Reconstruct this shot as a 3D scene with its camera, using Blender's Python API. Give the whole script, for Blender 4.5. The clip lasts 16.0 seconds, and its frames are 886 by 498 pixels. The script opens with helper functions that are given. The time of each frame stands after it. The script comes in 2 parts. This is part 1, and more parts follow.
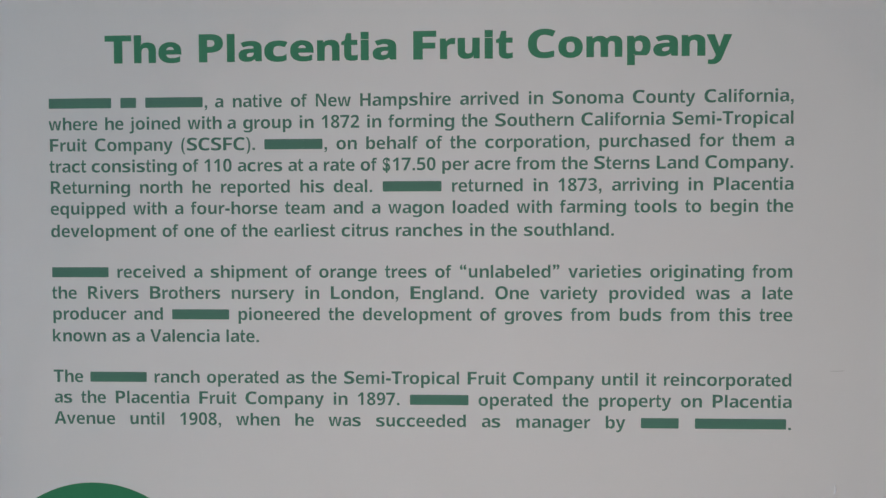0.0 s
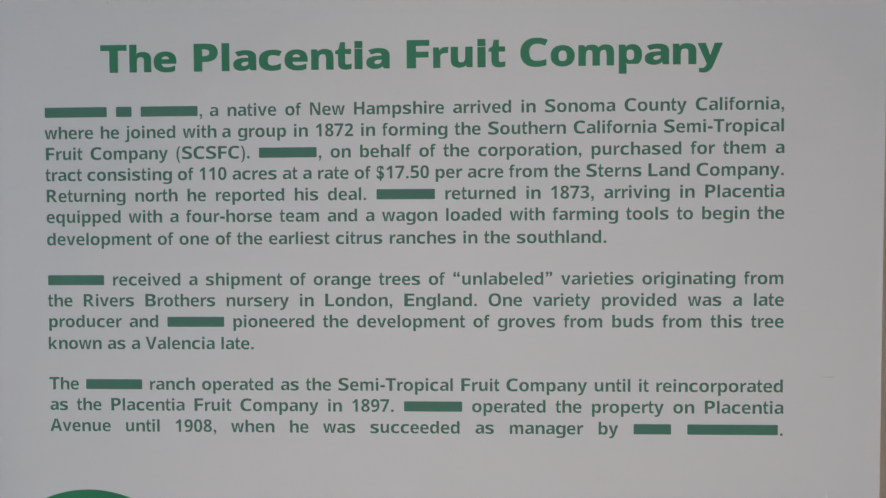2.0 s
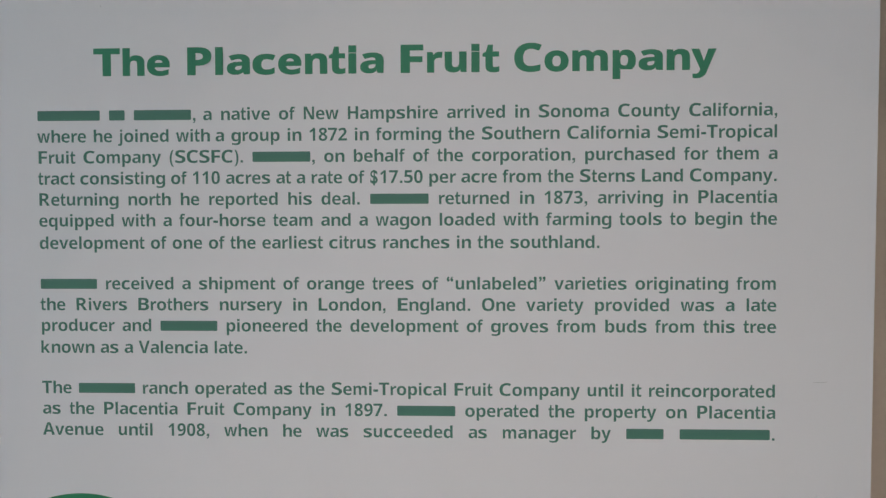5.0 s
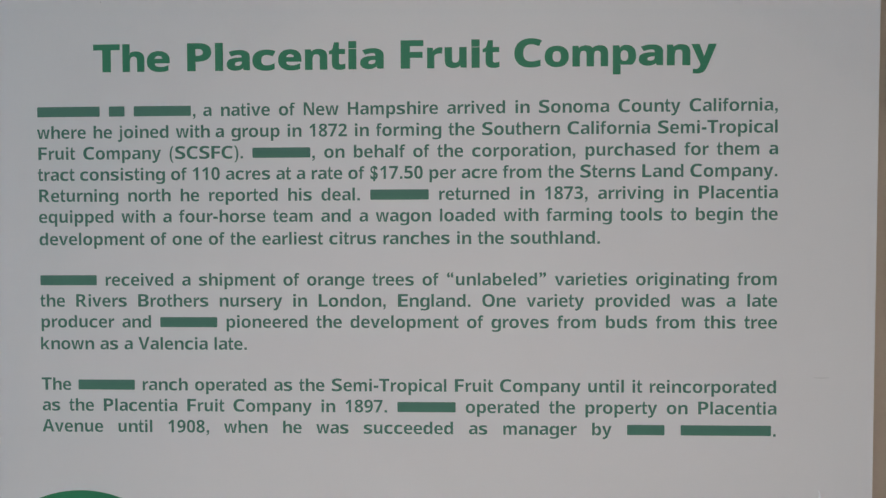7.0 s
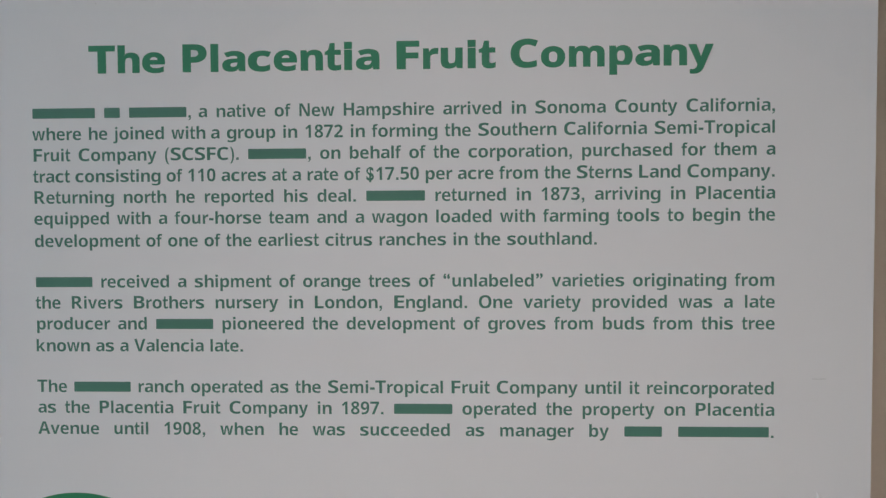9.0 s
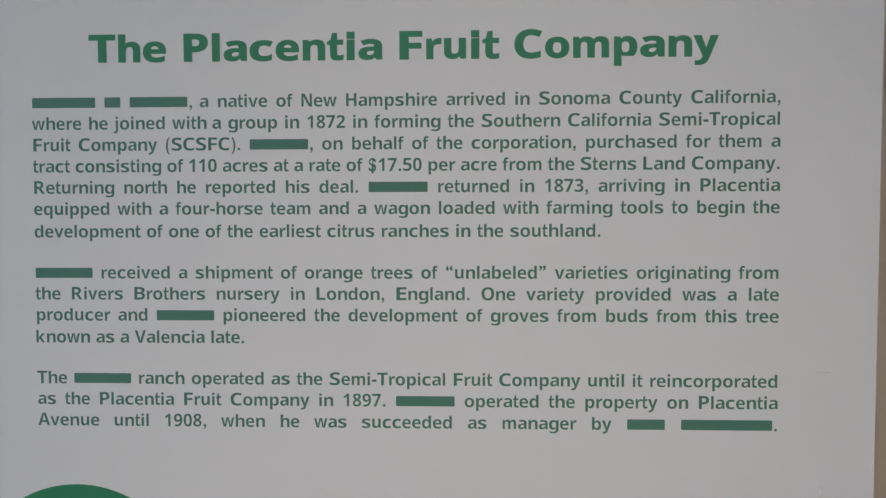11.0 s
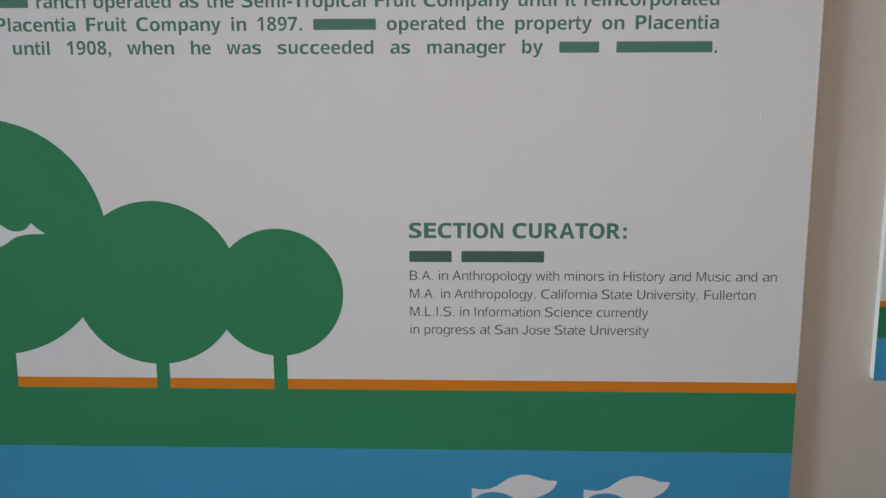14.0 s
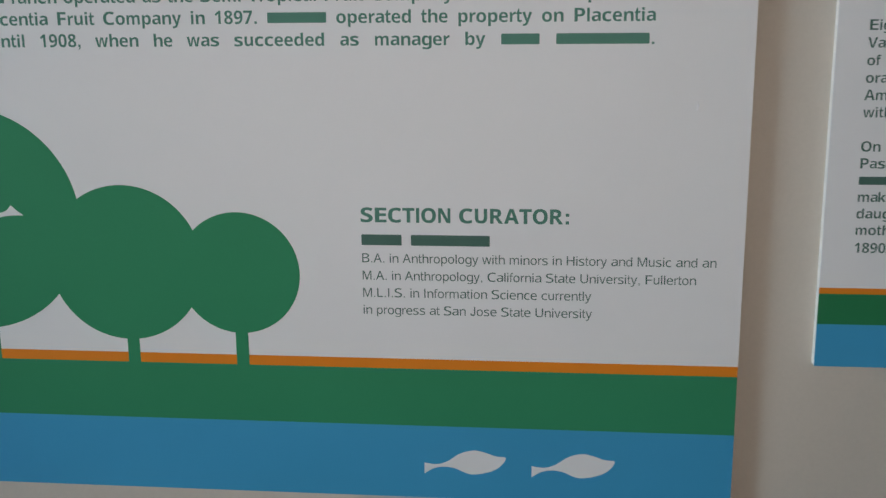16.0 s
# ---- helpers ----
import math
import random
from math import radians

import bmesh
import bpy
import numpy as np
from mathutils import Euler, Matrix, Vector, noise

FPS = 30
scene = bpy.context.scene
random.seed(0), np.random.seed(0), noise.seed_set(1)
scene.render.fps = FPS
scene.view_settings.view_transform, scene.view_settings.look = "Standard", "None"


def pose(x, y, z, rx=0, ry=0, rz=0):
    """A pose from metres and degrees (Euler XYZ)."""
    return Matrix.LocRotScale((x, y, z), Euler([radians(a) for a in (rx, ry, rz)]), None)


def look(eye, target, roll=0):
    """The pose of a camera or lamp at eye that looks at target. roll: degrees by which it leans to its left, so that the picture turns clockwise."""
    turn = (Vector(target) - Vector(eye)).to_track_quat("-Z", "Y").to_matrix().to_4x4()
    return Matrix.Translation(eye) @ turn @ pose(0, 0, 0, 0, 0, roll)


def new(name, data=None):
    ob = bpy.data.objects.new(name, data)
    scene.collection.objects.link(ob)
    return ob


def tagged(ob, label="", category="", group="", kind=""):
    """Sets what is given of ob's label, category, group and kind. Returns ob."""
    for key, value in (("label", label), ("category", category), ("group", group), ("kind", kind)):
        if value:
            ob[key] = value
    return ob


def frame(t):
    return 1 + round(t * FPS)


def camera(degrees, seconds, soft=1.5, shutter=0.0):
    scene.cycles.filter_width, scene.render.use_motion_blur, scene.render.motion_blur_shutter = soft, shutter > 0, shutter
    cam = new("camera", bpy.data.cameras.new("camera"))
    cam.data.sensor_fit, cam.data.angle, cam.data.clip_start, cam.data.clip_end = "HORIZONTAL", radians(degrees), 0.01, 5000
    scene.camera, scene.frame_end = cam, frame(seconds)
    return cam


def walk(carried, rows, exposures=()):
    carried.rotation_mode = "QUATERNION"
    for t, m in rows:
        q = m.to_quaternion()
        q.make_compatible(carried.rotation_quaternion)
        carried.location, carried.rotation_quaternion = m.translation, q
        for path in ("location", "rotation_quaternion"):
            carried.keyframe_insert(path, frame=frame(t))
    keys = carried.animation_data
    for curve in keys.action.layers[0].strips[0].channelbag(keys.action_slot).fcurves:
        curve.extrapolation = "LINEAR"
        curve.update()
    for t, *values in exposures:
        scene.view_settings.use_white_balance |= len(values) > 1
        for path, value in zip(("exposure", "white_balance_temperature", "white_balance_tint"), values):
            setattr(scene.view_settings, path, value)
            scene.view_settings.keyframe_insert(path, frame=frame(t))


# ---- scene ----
cam = camera(41.2, 16.0, soft=1.42, shutter=0.5)
PATH = [
    (0, (-0.003, -0.13, 1.524), (-0.145, 1.862, 1.431), -0.3),
    (0.5, (-0.004, -0.133, 1.524), (-0.138, 1.861, 1.436), -0.3),
    (1, (0.003, -0.133, 1.531), (-0.134, 1.86, 1.434), -0.4),
    (1.5, (0.001, -0.137, 1.529), (-0.134, 1.856, 1.435), -0.4),
    (2, (0.002, -0.137, 1.524), (-0.137, 1.857, 1.444), -0.4),
    (2.5, (0.0, -0.135, 1.527), (-0.135, 1.859, 1.443), -0.5),
    (3, (-0.001, -0.138, 1.529), (-0.134, 1.856, 1.446), -0.5),
    (3.5, (0.0, -0.14, 1.528), (-0.133, 1.854, 1.45), -0.2),
    (4, (-0.003, -0.137, 1.535), (-0.129, 1.857, 1.445), -0.1),
    (6.5, (0.005, -0.138, 1.531), (-0.12, 1.856, 1.44), -0.4),
    (7, (0.0, -0.136, 1.525), (-0.125, 1.859, 1.444), -0.3),
    (7.5, (0.003, -0.136, 1.527), (-0.123, 1.859, 1.444), -0.4),
    (8, (0.002, -0.137, 1.527), (-0.125, 1.857, 1.446), -0.4),
    (8.5, (0.004, -0.136, 1.524), (-0.125, 1.858, 1.445), -0.4),
    (9, (0.005, -0.132, 1.526), (-0.123, 1.862, 1.445), -0.4),
    (11.5, (-0.002, -0.121, 1.529), (-0.124, 1.872, 1.418), -0.2),
    (11.7, (0.001, -0.118, 1.515), (-0.124, 1.874, 1.395), -0.2),
    (12, (-0.002, -0.113, 1.499), (-0.119, 1.877, 1.339), -0.3),
    (12.2, (-0.007, -0.11, 1.482), (-0.105, 1.878, 1.291), -0.0),
    (12.5, (0.005, -0.1, 1.458), (-0.11, 1.877, 1.176), -0.0),
    (12.7, (0.009, -0.099, 1.44), (-0.115, 1.869, 1.105), -0.0),
    (13, (0.009, -0.097, 1.406), (-0.118, 1.863, 1.031), -0.1),
    (13.3, (-0.001, -0.097, 1.375), (-0.096, 1.862, 0.983), -0.1),
    (13.5, (0.013, -0.09, 1.365), (-0.069, 1.866, 0.956), -0.2),
    (13.7, (0.031, -0.081, 1.371), (-0.046, 1.869, 0.931), -0.2),
    (14, (0.045, -0.078, 1.356), (-0.037, 1.874, 0.925), -0.3),
    (14.3, (0.052, -0.082, 1.367), (-0.041, 1.862, 0.908), -0.5),
    (14.5, (0.059, -0.087, 1.352), (-0.034, 1.861, 0.908), -0.7),
    (14.8, (0.088, -0.091, 1.355), (-0.027, 1.849, 0.882), -1.1),
    (15, (0.113, -0.083, 1.347), (-0.035, 1.857, 0.884), -1.4),
    (15.2, (0.141, -0.07, 1.36), (-0.046, 1.861, 0.873), -1.4),
    (15.5, (0.174, -0.054, 1.342), (-0.068, 1.875, 0.875), -1.1),
    (15.7, (0.18, -0.071, 1.351), (-0.064, 1.861, 0.896), -0.6),
    (16, (0.177, -0.112, 1.367), (-0.047, 1.822, 0.907), -0.7),
]
EXPOSURES = [(0.0, -0.265, 6360, 8), (12.0, -0.28, 6360, 8), (12.5, -0.29, 6380, 8), (13.0, -0.27, 6380, 9), (13.8, -0.25, 6360, 9), (14.5, -0.26, 6120, 5), (16.0, -0.25, 6150, 5)]
walk(cam, [(t, look(eye, target, roll)) for t, eye, target, roll in PATH], EXPOSURES)


# ---- world and light ----
world = bpy.data.worlds.new("world")
scene.world = world
world.use_nodes = True
wn = world.node_tree
sky = wn.nodes.new("ShaderNodeTexSky")
sky.sky_type, sky.sun_disc = "NISHITA", False
sky.sun_elevation, sky.sun_rotation = radians(40), radians(200)
wn.links.new(sky.outputs["Color"], wn.nodes["Background"].inputs["Color"])
wn.nodes["Background"].inputs["Strength"].default_value = 0.08


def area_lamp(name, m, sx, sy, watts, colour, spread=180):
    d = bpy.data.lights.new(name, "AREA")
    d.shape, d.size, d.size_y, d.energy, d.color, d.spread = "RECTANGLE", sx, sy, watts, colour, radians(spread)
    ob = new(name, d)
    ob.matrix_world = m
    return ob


# daylight through the window opening in the west wall
area_lamp("window_daylight", look((-9.95, -3.5, 1.45), (0.0, -0.2, 1.3)), 2.4, 2.1, 630, (0.65, 0.835, 0.98))
# unseen warm lamp added behind the camera, no fixture; narrow beam brightens the panel's middle
area_lamp("added_warm_beam", look((0.0, -3.2, 2.40), (0.0, 1.0, 1.25)), 0.8, 0.4, 1.38, (1.0, 0.82, 0.73), 25)


# ---- materials ----
def material(name, colour, rough=0.6, metal=0.0, vary=0.06, grain=400.0, blotch=3.0, bump=0.02, gloss=0.5):
    """A painted or printed surface: base colour with a broad and a fine variation, and fine relief."""
    m = bpy.data.materials.new(name)
    m.use_nodes = True
    nt = m.node_tree
    b = nt.nodes["Principled BSDF"]
    co = nt.nodes.new("ShaderNodeTexCoord")
    fine, broad = nt.nodes.new("ShaderNodeTexNoise"), nt.nodes.new("ShaderNodeTexNoise")
    fine.inputs["Scale"].default_value, fine.inputs["Detail"].default_value = grain, 3
    broad.inputs["Scale"].default_value, broad.inputs["Detail"].default_value = blotch, 5
    for n in (fine, broad):
        nt.links.new(co.outputs["Object"], n.inputs["Vector"])
    add = nt.nodes.new("ShaderNodeMath")
    add.operation = "MULTIPLY_ADD"
    nt.links.new(broad.outputs["Fac"], add.inputs[0])
    add.inputs[1].default_value = 1.5
    nt.links.new(fine.outputs["Fac"], add.inputs[2])
    ramp = nt.nodes.new("ShaderNodeMapRange")
    ramp.inputs["From Min"].default_value, ramp.inputs["From Max"].default_value = 0.85, 1.65
    ramp.inputs["To Min"].default_value, ramp.inputs["To Max"].default_value = 1 - vary, 1 + vary
    nt.links.new(add.outputs[0], ramp.inputs["Value"])
    mul = nt.nodes.new("ShaderNodeVectorMath")
    mul.operation = "SCALE"
    mul.inputs[0].default_value = colour
    nt.links.new(ramp.outputs["Result"], mul.inputs["Scale"])
    nt.links.new(mul.outputs["Vector"], b.inputs["Base Color"])
    rr = nt.nodes.new("ShaderNodeMapRange")
    rr.inputs["To Min"].default_value, rr.inputs["To Max"].default_value = rough - 0.08, rough + 0.08
    nt.links.new(broad.outputs["Fac"], rr.inputs["Value"])
    nt.links.new(rr.outputs["Result"], b.inputs["Roughness"])
    b.inputs["Metallic"].default_value = metal
    b.inputs["Specular IOR Level"].default_value = gloss
    if bump:
        bp = nt.nodes.new("ShaderNodeBump")
        bp.inputs["Strength"].default_value, bp.inputs["Distance"].default_value = bump, 0.001
        nt.links.new(fine.outputs["Fac"], bp.inputs["Height"])
        nt.links.new(bp.outputs["Normal"], b.inputs["Normal"])
    return m


WALL_PAINT = material("warm_beige_wall_paint", (0.585, 0.52, 0.45), 0.75, vary=0.03, grain=260, blotch=2.2, bump=0.15)
ROOM_PAINT = material("room_wall_paint", (0.54, 0.375, 0.265), 0.8, vary=0.04, grain=200, bump=0.2)
CEILING_PAINT = material("ceiling_paint", (0.78, 0.76, 0.73), 0.85, vary=0.03, grain=150, bump=0.2)
CARPET = material("carpet", (0.22, 0.19, 0.17), 0.95, vary=0.2, grain=300, bump=0.8)
FACE_PAPER = material("white_laminate", (0.80, 0.785, 0.79), 0.5, vary=0.012, grain=900, blotch=5, bump=0.02)
FOAM = material("white_foam_core", (0.97, 0.93, 0.86), 0.6, vary=0.03, grain=700, bump=0.15)
GREEN_INK = material("green_ink", (0.037, 0.242, 0.114), 0.5, vary=0.05, grain=900, blotch=6, bump=0.02, gloss=0.25)
HEADING_INK = material("green_heading_ink", (0.050, 0.255, 0.143), 0.5, vary=0.05, grain=900, blotch=6, bump=0.0, gloss=0.25)
TEXT_INK = material("dark_green_lettering_ink", (0.089, 0.226, 0.170), 0.5, vary=0.05, grain=900, blotch=6, bump=0.0, gloss=0.25)
GREY_INK = material("grey_green_lettering_ink", (0.074, 0.150, 0.120), 0.5, vary=0.05, grain=900, blotch=6, bump=0.0, gloss=0.25)
ORANGE_INK = material("orange_ink", (0.74, 0.225, 0.012), 0.5, vary=0.04, grain=900, blotch=6, bump=0.02, gloss=0.25)
DULL_GREEN_INK = material("deep_green_ink", (0.025, 0.185, 0.070), 0.5, vary=0.05, grain=900, blotch=6, bump=0.02, gloss=0.25)
BLUE_INK = material("blue_ink", (0.058, 0.318, 0.560), 0.5, vary=0.04, grain=900, blotch=5, bump=0.02, gloss=0.25)
SPECK_AND_CREASE_SHADE = material("grey_speck_and_crease_shade", (0.60, 0.585, 0.58), 0.8, vary=0.15, grain=900, bump=0.1)


# ---- building helpers ----
from mathutils.geometry import tessellate_polygon


def mesh_object(name, bm, mat, parent=None, label=""):
    me = bpy.data.meshes.new(name)
    bm.to_mesh(me)
    bm.free()
    me.materials.append(mat)
    ob = new(name, me)
    if parent is not None:
        ob.parent = parent
    if label:
        tagged(ob, label)
    return ob


part = mesh_object


def box(bm, x0, x1, y0, y1, z0, z1, bevel=0.0):
    geo = bmesh.ops.create_cube(bm, size=1)
    for v in geo["verts"]:
        v.co = Vector((x0 + (v.co.x + 0.5) * (x1 - x0), y0 + (v.co.y + 0.5) * (y1 - y0), z0 + (v.co.z + 0.5) * (z1 - z0)))
    if bevel:
        edges = list({e for v in geo["verts"] for e in v.link_edges})
        bmesh.ops.bevel(bm, geom=edges, offset=bevel, segments=2, affect="EDGES")
    return bm


def sheet(outline, proud):
    """A film of ink or vinyl cut to an outline of (x, z), from the panel's face (y = 0) to `proud` metres before it."""
    bm = bmesh.new()
    front = [bm.verts.new((x, -proud, z)) for x, z in outline]
    back = [bm.verts.new((x, 0.00005, z)) for x, z in outline]
    n = len(outline)
    for tri in tessellate_polygon([[Vector((x, z, 0)) for x, z in outline]]):
        bm.faces.new([front[i] for i in tri])
    for i in range(n):
        bm.faces.new((front[i], back[i], back[(i + 1) % n], front[(i + 1) % n]))
    bmesh.ops.recalc_face_normals(bm, faces=bm.faces)
    for f in bm.faces:
        if all(v.co.y < 0 for v in f.verts) and f.normal.y > 0:
            f.normal_flip()
    return bm


def rect(x0, x1, z0, z1):
    return [(x0, z0), (x1, z0), (x1, z1), (x0, z1)]


def spline(points, steps=8):
    """A smooth line through control points (Catmull-Rom), open at both ends."""
    pts = [points[0]] + list(points) + [points[-1]]
    line = []
    for i in range(1, len(pts) - 2):
        a, b, c, d = (Vector(p) for p in pts[i - 1:i + 3])
        for k in range(steps):
            t = k / steps
            line.append(tuple(0.5 * (2 * b + (c - a) * t + (2 * a - 5 * b + 4 * c - d) * t * t + (3 * b - a - 3 * c + d) * t ** 3)))
    line.append(tuple(points[-1]))
    return line


# ---- lettering: the built-in font, in its sans-serif bold and plain alphabets, set to the advance widths of a grotesque face ----
BOLD = dict(zip(" $().,-:“”ABCDEFGHIJKLMNOPQRSTUVWXYZabcdefghijklmnopqrstuvwxyz", [int(w) for w in (
    "278 556 333 333 278 278 333 333 500 500 722 722 722 722 667 611 778 722 278 556 722 611 833 722 778 667 778 722 667 611 722 667 944 667 667 611 "
    "556 611 556 611 556 333 611 611 278 278 556 278 889 611 611 611 611 389 556 333 611 556 778 556 556 500").split()]))
PLAIN = dict(zip(" $().,-:“”ABCDEFGHIJKLMNOPQRSTUVWXYZabcdefghijklmnopqrstuvwxyz", [int(w) for w in (
    "278 556 333 333 278 278 333 278 333 333 667 667 722 722 667 611 778 722 278 500 667 556 833 722 778 667 778 722 667 611 722 667 944 667 667 611 "
    "556 556 500 556 556 278 556 556 222 222 500 222 833 556 556 556 556 333 500 278 556 500 722 500 500 500").split()]))
BLACK = dict(zip(" TPFCheplacntiruomy", [int(w) for w in "333 722 722 667 755 667 667 667 333 667 667 667 444 333 444 667 667 1000 611".split()]))
for widths in (BOLD, PLAIN):
    for digit in "0123456789":
        widths[digit] = 556

font_curve = bpy.data.curves.new("lettering", "FONT")
font_curve.resolution_u = 4
font_ob = new("lettering", font_curve)
GLYPHS = {}


def in_face(ch, plain):
    """The same character in the font's sans-serif plain or bold alphabet."""
    if ch.isascii() and ch.isdigit():
        return chr((0x1D7E2 if plain else 0x1D7EC) + ord(ch) - ord("0"))
    if ch.isascii() and ch.isalpha():
        return chr((0x1D5A0 if plain else 0x1D5D4) + (ord(ch) - ord("A") if ch.isupper() else 26 + ord(ch) - ord("a")))
    return ch


def glyph(ch, heavy, plain):
    """The outline of a letter as vertices and faces, made bolder by `heavy`."""
    if (ch, heavy, plain) not in GLYPHS:
        font_curve.body, font_curve.offset = in_face(ch, plain), heavy
        bpy.context.view_layer.update()
        me = bpy.data.meshes.new_from_object(font_ob.evaluated_get(bpy.context.evaluated_depsgraph_get()))
        co = np.array([v.co[:2] for v in me.vertices])
        faces = [tuple(p.vertices) for p in me.polygons]
        bpy.data.meshes.remove(me)
        GLYPHS[ch, heavy, plain] = (co, faces)
    return GLYPHS[ch, heavy, plain]


def straight_sign(ch, stem, adv):
    """Outlines of the signs that are plain upright strokes and square points, in parts of the type size."""
    a, b = (adv - stem) / 2, (adv + stem) / 2
    dot = 0.9 * stem
    if ch in "lI":
        return [rect(a, b, 0, 0.716)]
    if ch == "J":
        right, r = adv - 0.07, (adv - 0.10) / 2
        bowl = [(math.cos(radians(-18 * k)), math.sin(radians(-18 * k))) for k in range(11)]
        outer = [(right - r + r * c, r + r * q - 0.01) for c, q in bowl]
        inner = [(right - r + (r - stem) * c, r + (r - stem) * q - 0.01) for c, q in bowl]
        return [[(right, 0.716)] + outer[:6] + inner[5::-1] + [(right - stem, 0.716)], outer[5:] + inner[:4:-1]]
    if ch == "i":
        return [rect(a, b, 0, 0.519), rect(a, b, 0.716 - dot, 0.716)]
    if ch == ".":
        return [rect(a, b, 0, 0.95 * stem)]
    if ch == ":":
        return [rect(a, b, 0, 0.95 * stem), rect(a, b, 0.519 - 0.95 * stem, 0.519)]
    if ch == "-":
        return [rect(0.035, adv - 0.035, 0.258 - 0.46 * stem, 0.258 + 0.46 * stem)]
    return [rect(a, b, 0, 0.95 * stem), [(b, 0.0), (b - 0.06 * stem, -0.45 * stem), (b - 0.4 * stem, -0.9 * stem), (a, -1.15 * stem),
                                         (a - 0.05 * stem, -0.85 * stem), (a + 0.4 * stem, -0.5 * stem), (a + 0.5 * stem, 0.0)]]


ROUND_LEFT, ROUND_RIGHT = set("CGOQacdegoqsS02345689"), set("BCDEFKLOPQRSabceghnopsk02356789")
ROUND, SLANT = set("CGOQcdegoqS6089s"), set("AVWXYTvwxyzt47kKfj")


def letters(text, x, z, size, widths, heavy, proud, tight=1.0):
    """Vertices and faces of a run of letters from x on the baseline z, and where it ends."""
    verts, faces, plain = [], [], widths is PLAIN
    stem = (0.092 if plain else 0.172 if widths is BLACK else 0.146) + 2 * heavy
    for ch in text:
        em = widths[ch] / 1000
        adv = em * size
        if ch in "lIiJ.:-,":
            for outline in straight_sign(ch, stem, em):
                k = len(verts)
                verts += [(x + a * size, -proud, z + b * size) for a, b in outline]
                faces.append(tuple(range(k, k + len(outline))))
        elif ch != " ":
            spread = heavy if ch == "y" and heavy > 0.01 else 0.0        # a heavy y is thickened sideways
            co, fs = glyph(ch, 0.02 if ch in "$()“”" and not plain else 0.0 if spread else heavy, plain)
            lo, hi = co.min(0), co.max(0)
            left, right = ((0.038 if ch in rounds else 0.012 if ch in SLANT else 0.068) * size * tight for rounds in (ROUND_LEFT, ROUND_RIGHT))
            if ch in "()":
                left = right = 0.05 * size * tight
            elif ch in "rtf":
                right = {"r": -0.004, "t": 0.012, "f": -0.014}[ch] * size
            elif ch == "1":
                left, right = 0.07 * size, 0.165 * size
            elif ch == "j":
                left, right = -0.045 * size, 0.068 * size
            ink = adv - left - right
            px = x + left + (co[:, 0] - lo[0]) / (hi[0] - lo[0]) * ink
            zz, over = co[:, 1], 0.010 if ch in ROUND else 0.0
            if ch.isupper() or ch.isdigit():
                flat = np.interp(zz, [lo[1], hi[1]], [-over, 0.716 + over])
            elif ch in "acemnorsuvwxz":
                flat = np.interp(zz, [lo[1], hi[1]], [-over, 0.519 + 0.010])
            elif ch in "bdhkfjt":
                flat = np.interp(zz, [-0.24 - heavy, -heavy, 0.546 + heavy, hi[1]], [-0.21, 0.0, 0.519, 0.69 if ch == "t" else 0.716])
            elif ch in "gpqy":
                flat = np.interp(zz, [lo[1], -heavy, hi[1]], [-0.21, 0.0, 0.527])
            else:
                flat = np.interp(zz, [-0.23 - heavy, -heavy, 0.682 + heavy, 0.70 + heavy], [-0.21, 0.0, 0.716, 0.73])
            for n, shift in enumerate((-spread, spread) if spread else (0.0,)):
                k = len(verts)
                verts += [(a + shift * size, -proud - 0.00002 * n, z + b * size) for a, b in zip(px, flat)]
                faces += [tuple(k + q for q in f) for f in fs]
        x += adv
    return verts, faces, x


def run_width(text, size, widths):
    return sum(widths[c] for c in text) * size / 1000


def word_part(parent, verts, faces, mat, name="word", label=""):
    me = bpy.data.meshes.new(name)
    me.from_pydata(verts, [], faces)
    me.materials.append(mat)
    bm = bmesh.new()
    bm.from_mesh(me)
    for f in bm.faces:
        f.normal_update()
        if f.normal.y > 0:
            f.normal_flip()
    bm.to_mesh(me)
    bm.free()
    ob = new(name, me)
    ob.parent = parent
    if label:
        tagged(ob, label)
    return ob


def bar(parent, x0, x1, z, size, mat, proud):
    """A plain bar in the line, about as tall as the small letters."""
    r, pts = 0.05 * size, []
    lo, hi = z + 0.03 * size, z + 0.60 * size
    for cx, cz, a0 in ((x1 - r, lo + r, -90), (x1 - r, hi - r, 0), (x0 + r, hi - r, 90), (x0 + r, lo + r, 180)):
        pts += [(cx + r * math.cos(radians(a0 + a)), cz + r * math.sin(radians(a0 + a))) for a in (0, 30, 60, 90)]
    return part("text_bar", sheet(pts, proud), mat, parent)


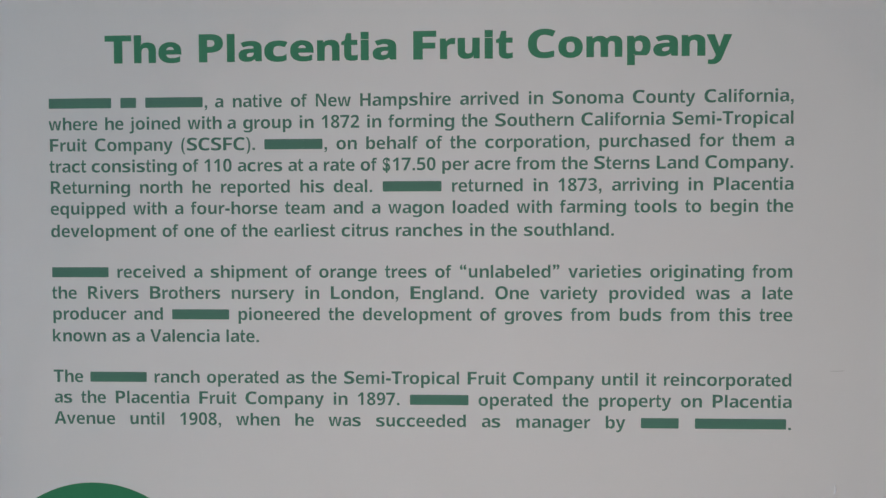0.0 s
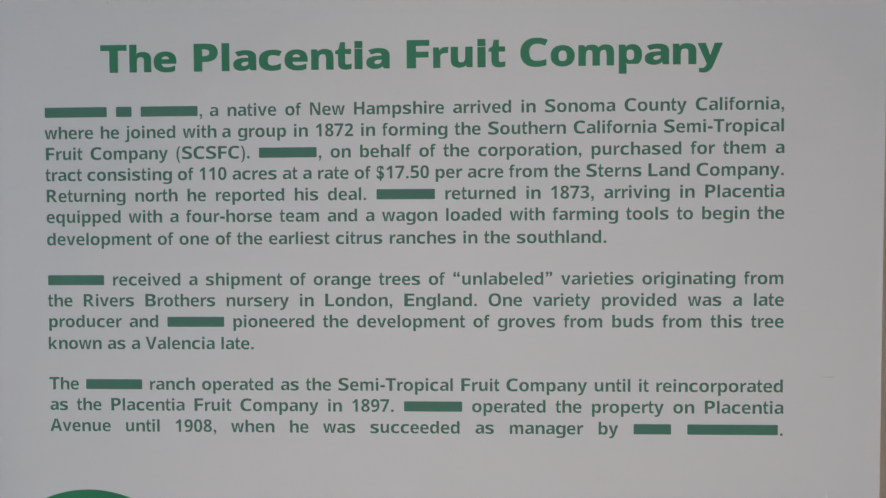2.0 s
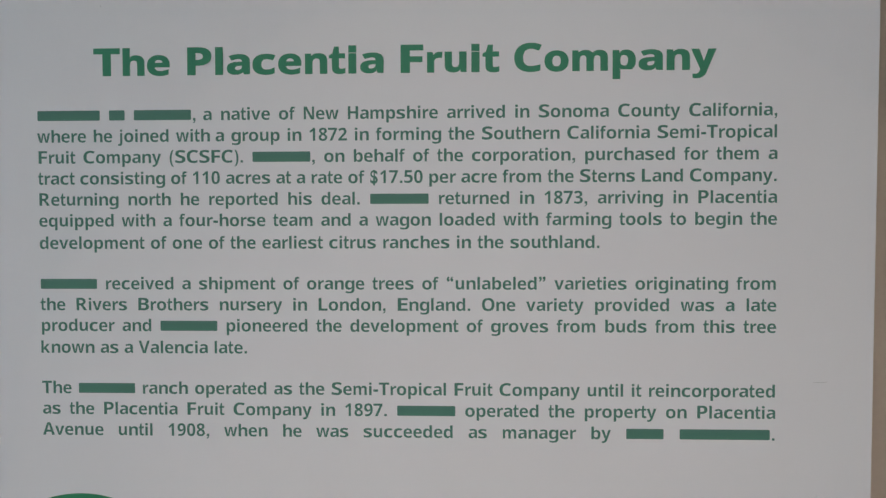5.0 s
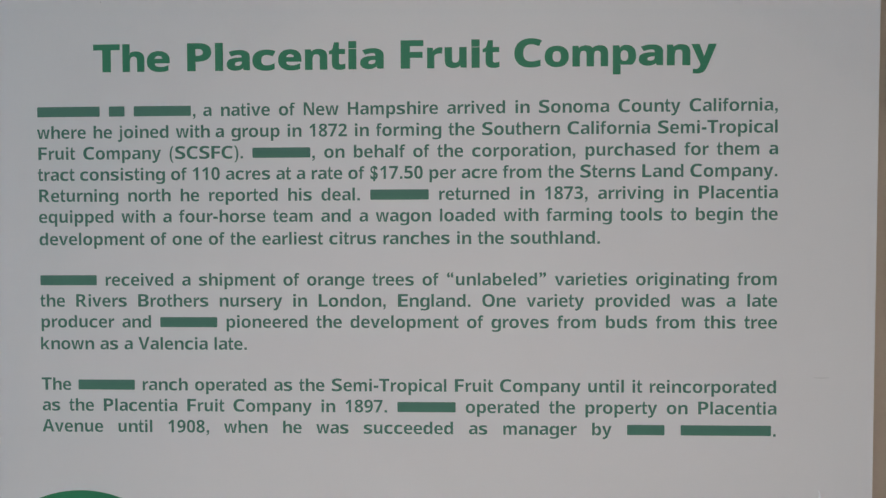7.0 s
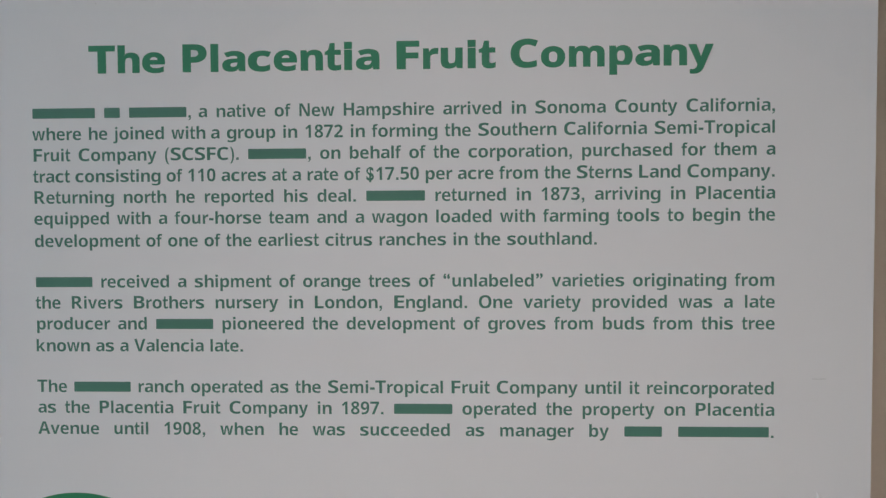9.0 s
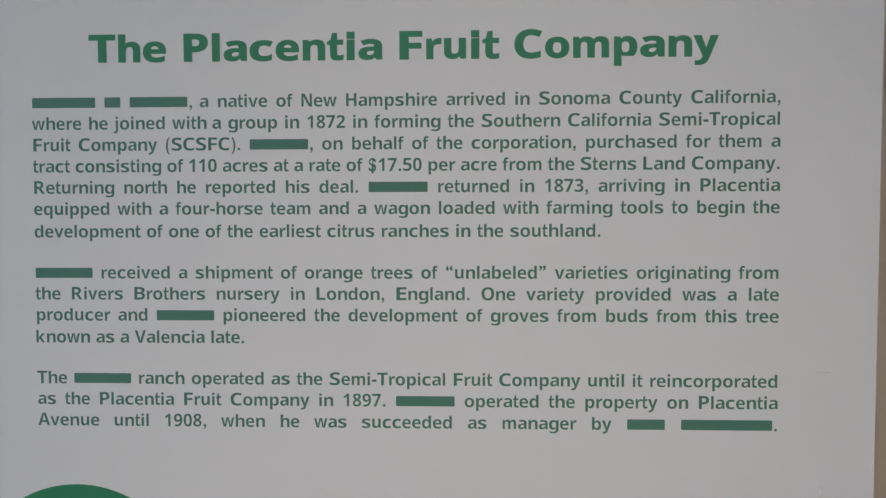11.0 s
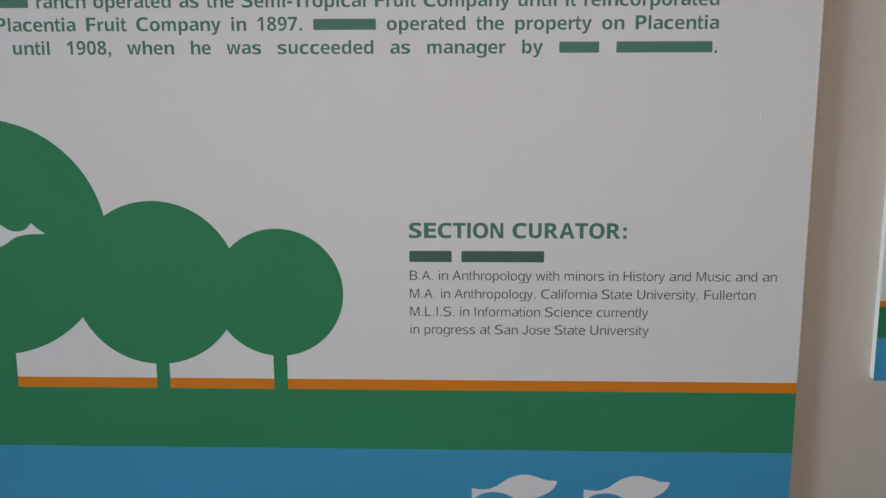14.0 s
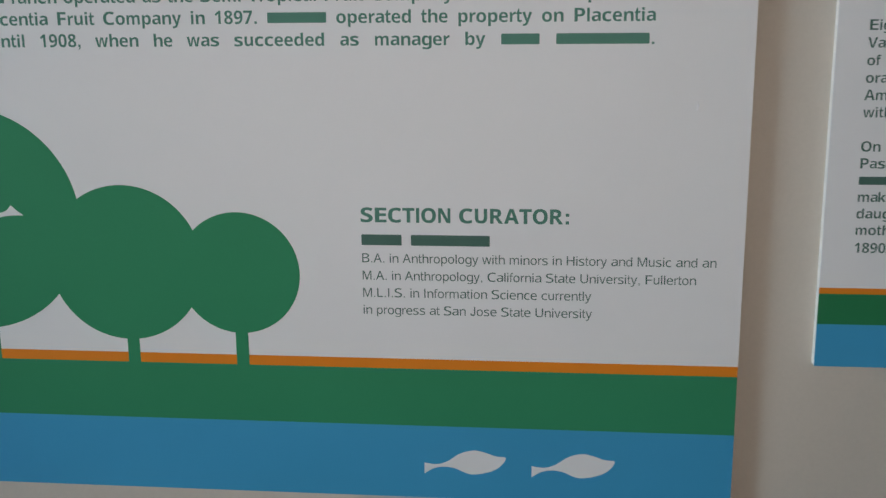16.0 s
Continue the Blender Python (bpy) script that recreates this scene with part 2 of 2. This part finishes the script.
def line_of_text(parent, text, x0, x1, z, size, widths, heavy, mat, proud=0.0002):
    """One line between x0 and x1 (x1 None: set loose). [width+gaps] is a plain bar of that many thousandths of the size and word gaps;
    each < before a word narrows the gap there by a twentieth of the size."""
    runs, natural, count = [], 0.0, text.count(" ")
    for token in text.split(" "):
        close = token.count("<")
        token = token.strip("<")
        natural -= 0.05 * close * size
        if token.startswith("["):
            inside, _, tail = token[1:].partition("]")
            wide, gaps = (int(n) for n in inside.split("+"))
            natural += wide * size / 1000 + run_width(tail, size, widths)
            count += gaps
            runs.append((tail, wide, gaps, close))
        else:
            natural += run_width(token, size, widths)
            runs.append((token, 0, 0, close))
    gap = widths[" "] * size / 1000 if x1 is None else (x1 - x0 + 0.11 * size - natural) / max(count, 1)
    x = x0 - 0.05 * size
    for word, wide, gaps, close in runs:
        x -= 0.05 * close * size
        if wide:
            start, x = x, x + wide * size / 1000 + gaps * gap
            bar(parent, start + 0.05 * size, x - 0.05 * size, z, size, mat, proud)
        if word:
            v, f, x = letters(word, x, z, size, widths, heavy, proud)
            word_part(parent, v, f, mat, "punctuation" if wide else "word")
        x += gap


# ---- the room ----
FACE, WALL = 0.9975, 1.0102          # front of the panels; surface of the wall they hang on
ROOM = (-10.0, 3.2, -6.0, 2.7)        # west, east, south, height


def wall(name, label, boxes, mat):
    bm = bmesh.new()
    for b in boxes:
        box(bm, *b)
    return tagged(mesh_object(name, bm, mat), label, "wall", kind="structure")


W, E, S, H = ROOM
wall("wall_north", "warm beige painted display wall behind the panels", [(W - 0.15, E + 0.15, WALL, WALL + 0.15, 0, H)], WALL_PAINT)
wall("wall_south", "plain beige painted wall behind the viewer", [(W - 0.15, E + 0.15, S - 0.15, S, 0, H)], ROOM_PAINT)
wall("wall_east", "plain beige painted side wall", [(E, E + 0.15, S, WALL, 0, H)], ROOM_PAINT)
wall("wall_west", "plain beige painted side wall with a window opening",
     [(W - 0.15, W, S, -4.75, 0, H), (W - 0.15, W, -2.25, WALL, 0, H), (W - 0.15, W, -4.75, -2.25, 0, 0.38), (W - 0.15, W, -4.75, -2.25, 2.52, H)], ROOM_PAINT)
bm = bmesh.new()
tagged(mesh_object("floor", box(bm, W - 0.15, E + 0.15, S - 0.15, WALL + 0.15, -0.1, 0), CARPET), "dull brown carpeted floor", "floor", kind="structure")
bm = bmesh.new()
tagged(mesh_object("ceiling", box(bm, W - 0.15, E + 0.15, S - 0.15, WALL + 0.15, H, H + 0.1), CEILING_PAINT), "plain off-white ceiling", "ceiling", kind="structure")


# ---- display panels ----
def skew(bm, edge, lean):
    """Cuts the upright edge at x = edge out of true: `lean` metres eastward for each metre above z = 1.235."""
    for v in bm.verts:
        if abs(v.co.x - edge) < 0.01:
            v.co.x += lean * (v.co.z - 1.235)
    return bm


def panel(label, x0, x1, z0, z1, edge, lean):
    """A rigid foam board with a laminated front sheet. Returns its Empty; its parts lie in metres from (0, FACE, 0)."""
    root = new("display_panel")
    root.matrix_world = pose(0, FACE, 0)
    tagged(root, label, "display panel", group="display panels on the wall")
    bm = bmesh.new()
    part("foam_core", skew(box(bm, x0, x1, 0.0009, WALL - FACE - 0.0002, z0, z1, 0.0005), edge, lean), FOAM, root, "bright white foam board edge")
    bm = bmesh.new()
    part("front_sheet", skew(box(bm, x0 - 0.0001, x1 + 0.0001, 0.0, 0.00095, z0 - 0.0001, z1 + 0.0001, 0.0002), edge, lean), FACE_PAPER, root, "white laminated front sheet")
    return root


def band(root, name, x0, x1, z0, z1, mat, label, edge, lean):
    return part(name, skew(sheet(rect(x0, x1, z0, z1), 0.00012), edge, lean), mat, root, label)


def tree(root, cx, cz, r, trunk_x, trunk_w, foot, proud):
    """A round-headed tree on a straight trunk that runs down into the green band."""
    steps, half = 96, trunk_w / 2
    pts = [(cx + r * math.cos(2 * math.pi * i / steps), cz + r * math.sin(2 * math.pi * i / steps)) for i in range(steps)]
    crown = part("tree_print", sheet(pts, proud), GREEN_INK, root, "flat green round tree crown")
    part("trunk", sheet(rect(trunk_x - half, trunk_x + half, foot, cz - 0.9 * r), proud - 0.00003), GREEN_INK, crown, "straight flat green trunk")
    return crown


main = panel("white display panel with green text, trees and fish", -0.560, 0.3365, 0.8408, 1.760, 0.3365, 0.0076)
band(main, "orange_band", -0.560, 0.3365, 0.9795, 0.9899, ORANGE_INK, "thin orange band", 0.3365, 0.0076)
band(main, "green_band", -0.560, 0.3365, 0.9190, 0.9795, GREEN_INK, "green band", 0.3365, 0.0076)
band(main, "blue_band", -0.560, 0.3365, 0.8408, 0.9190, BLUE_INK, "blue water band", 0.3365, 0.0076)
tree(main, -0.4315, 1.1264, 0.1142, -0.4300, 0.0300, 0.9787, 0.00018)
tree(main, -0.2738, 1.0838, 0.0798, -0.2715, 0.0128, 0.9787, 0.00024)
tree(main, -0.1572, 1.0752, 0.0622, -0.1572, 0.0130, 0.9787, 0.00030)

# the flying goose, reversed out of the largest tree
upper_wing = spline([(-0.4570, 1.1893), (-0.4440, 1.1785), (-0.4310, 1.1750), (-0.4242, 1.1680), (-0.4250, 1.1560), (-0.4235, 1.1465), (-0.4160, 1.1380),
                     (-0.4060, 1.1340), (-0.3960, 1.1358), (-0.3895, 1.1420)])
beak = spline([(-0.3895, 1.1420), (-0.3835, 1.1365), (-0.3770, 1.1320), (-0.3770, 1.1318)], steps=4)
belly = spline([(-0.3770, 1.1318), (-0.3940, 1.1310), (-0.4060, 1.1280), (-0.4170, 1.1208), (-0.4290, 1.1170), (-0.4420, 1.1180), (-0.4560, 1.1235), (-0.4730, 1.1300),
                (-0.4960, 1.1320), (-0.5120, 1.1335)])
back = spline([(-0.5120, 1.1335), (-0.4960, 1.1352), (-0.4720, 1.1358), (-0.4550, 1.1370), (-0.4440, 1.1410), (-0.4415, 1.1500), (-0.4380, 1.1590)])
lower_wing = spline([(-0.4380, 1.1590), (-0.4420, 1.1630), (-0.4510, 1.1715), (-0.4560, 1.1810), (-0.4570, 1.1893)])
goose = upper_wing[:-1] + beak[:-1] + belly[:-1] + back[:-1] + lower_wing[:-1]
part("bird_print", sheet(goose, 0.00036), FACE_PAPER, main, "white flying goose silhouette")


def fish(root, x, z):
    """A fish silhouette reversed out of the water, its tail fin at x."""
    top = spline([(0.0, 0.012), (0.013, 0.0108), (0.024, 0.0145), (0.037, 0.0232), (0.0505, 0.0268), (0.062, 0.0248), (0.073, 0.0212), (0.0805, 0.0208), (0.0833, 0.0200)])
    under = spline([(0.0833, 0.0200), (0.0805, 0.0140), (0.073, 0.0072), (0.062, 0.0028), (0.050, 0.0008), (0.042, 0.0022), (0.031, 0.0068), (0.020, 0.0082), (0.009, 0.0058), (0.0, 0.0)])
    return part("fish_print", sheet([(x + a, z + b) for a, b in top[:-1] + under], 0.0002), FACE_PAPER, root, "white fish silhouette")


fish(main, 0.0268, 0.8672)
fish(main, 0.1358, 0.8672)

# the heading
for word, a, b in (("The", -0.4120, -0.3362), ("Placentia", -0.3190, -0.1272), ("Fruit", -0.1108, -0.0160), ("Company", -0.0018, 0.1890)):
    s, x, set_letters = 0.0270 / 0.716, 0.0, []
    for ch in word:
        v, f, x = letters(ch, x, 1.6524, s, BLACK, 0.016, 0.0002, 0.85)
        set_letters.append((v, f))
    lo, hi = (pick(p[0] for v, _ in set_letters for p in v) for pick in (min, max))
    for v, f in set_letters:
        word_part(main, [(a + (p[0] - lo) / (hi - lo) * (b - a), p[1], p[2]) for p in v], f, HEADING_INK, "heading_letter", "large heavy green heading letter")

# body text, justified between two margins on an even line grid
BODY = {
    0: "[3723+0] [1000+0] [3390+0], <<a native of New Hampshire arrived in Sonoma County California,",
    1: "where he joined with <<a group in 1872 in forming the Southern California Semi-Tropical",
    2: "Fruit Company (SCSFC). [3390+0], on behalf of the corporation, purchased for them a",
    3: "tract consisting of 110 acres at a rate of $17.50 per acre from the Sterns Land Company.",
    4: "Returning north he reported his deal. [3390+0] returned in 1873, arriving in Placentia",
    5: "equipped with a four-horse team and a wagon loaded with farming tools to begin the",
    6: "development of one of the earliest citrus ranches in the southland.",
    8: "[3390+0] received a shipment of orange trees of “unlabeled” varieties originating from",
    9: "the Rivers Brothers nursery in London, England. One variety provided was a late",
    10: "producer and [3390+0] pioneered the development of groves from buds from this tree",
    11: "known as a Valencia late.",
    13: "The [3390+0] ranch operated as the Semi-Tropical Fruit Company until it reincorporated",
    14: "as the Placentia Fruit Company in 1897. [3390+0] operated the property on Placentia",
    15: "Avenue until 1908, when he was succeeded as manager by [2167+0] [5056+0].",
}
SET_LOWER = {6: -0.0013, 11: -0.0010, 15: -0.0003}      # the loose last line of each paragraph sits a little low
for k, words in BODY.items():
    line_of_text(main, words, -0.4690, {6: 0.0795, 11: -0.2635}.get(k, 0.2461), 1.6088 - 0.02063 * k + SET_LOWER.get(k, 0.0), 0.0172, BOLD, -0.004, TEXT_INK)

# the credit block
line_of_text(main, "SECTION CURATOR:", -0.0318, 0.1708, 1.1290, 0.0203, BOLD, 0.006, TEXT_INK)
line_of_text(main, "[2222+0] [4223+0]", -0.0318, 0.0940, 1.1055, 0.0187, PLAIN, 0.0, GREY_INK)
for k, (words, end) in enumerate((("B.A. in Anthropology with minors in History and Music and an", 0.3100),
                                  ("M.A. in Anthropology, California State University, Fullerton", 0.2915),
                                  ("M.L.I.S. in Information Science currently", 0.1920),
                                  ("in progress at San Jose State University", 0.1930))):
    s = (end + 0.0318) / (run_width(words, 1.0, PLAIN) - 0.1)
    line_of_text(main, words, -0.0318, None, 1.0886 - 0.01755 * k, s, PLAIN, 0.0, GREY_INK)

# wear on the laminate: a small peeled curl, a crease and a speck
bm = bmesh.new()
rows = []
for k in range(13):
    a = radians(-62 + 124 * k / 12)
    thick = 0.0014 * math.cos(a) ** 0.7 + 0.0002
    x, z = 0.2850 + 0.0034 * math.cos(a), 1.2430 + 0.0054 * math.sin(a)
    rows.append([bm.verts.new(p) for p in ((x - thick, 0.0, z), (x - 0.4 * thick, -0.35 * thick, z), (x, -0.75 * thick, z), (x + 0.0002, 0.0, z))])
for lower, upper in zip(rows, rows[1:]):
    for i in range(3):
        bm.faces.new((lower[i], lower[i + 1], upper[i + 1], upper[i]))
bmesh.ops.recalc_face_normals(bm, faces=bm.faces)
part("peeled_curl", bm, FACE_PAPER, main, "small peeled curl of laminate")
# the crease is a thin grey film, its shade put into the colour
part("crease", sheet([(0.2815, 1.3553), (0.2880, 1.3550), (0.2950, 1.3554), (0.2950, 1.3559), (0.2880, 1.3556), (0.2815, 1.3557)], 0.00015), SPECK_AND_CREASE_SHADE, main, "faint crease with its shade painted grey")
part("speck", sheet([(-0.4043, 1.7195), (-0.4036, 1.7195), (-0.4035, 1.7212), (-0.4042, 1.7210)], 0.00015), SPECK_AND_CREASE_SHADE, main, "small grey speck")

side = panel("white display panel with small green text and bands", 0.4075, 1.3040, 0.9928, 1.760, 0.4075, 0.0068)
band(side, "orange_band", 0.4075, 1.3040, 1.0650, 1.0708, ORANGE_INK, "thin orange band", 0.4075, 0.0068)
band(side, "green_band", 0.4075, 1.3040, 1.0350, 1.0650, DULL_GREEN_INK, "deep green band", 0.4075, 0.0068)
band(side, "blue_band", 0.4075, 1.3040, 0.9928, 1.0350, BLUE_INK, "blue water band", 0.4075, 0.0068)
for k, words in {0: "Eig", 1: "Val", 2: "of", 3: "ora", 4: "Ame", 5: "with", 7: "On", 8: "Pasa", 9: "[2167+0]", 10: "make", 11: "daug", 12: "moth", 13: "1890s"}.items():
    line_of_text(side, words, 0.4358, None, 1.3106 - 0.01568 * k - (0.0014 if k == 13 else 0.0), 0.0131, BOLD, -0.010, GREY_INK)

bpy.data.objects.remove(font_ob)
bpy.data.curves.remove(font_curve)
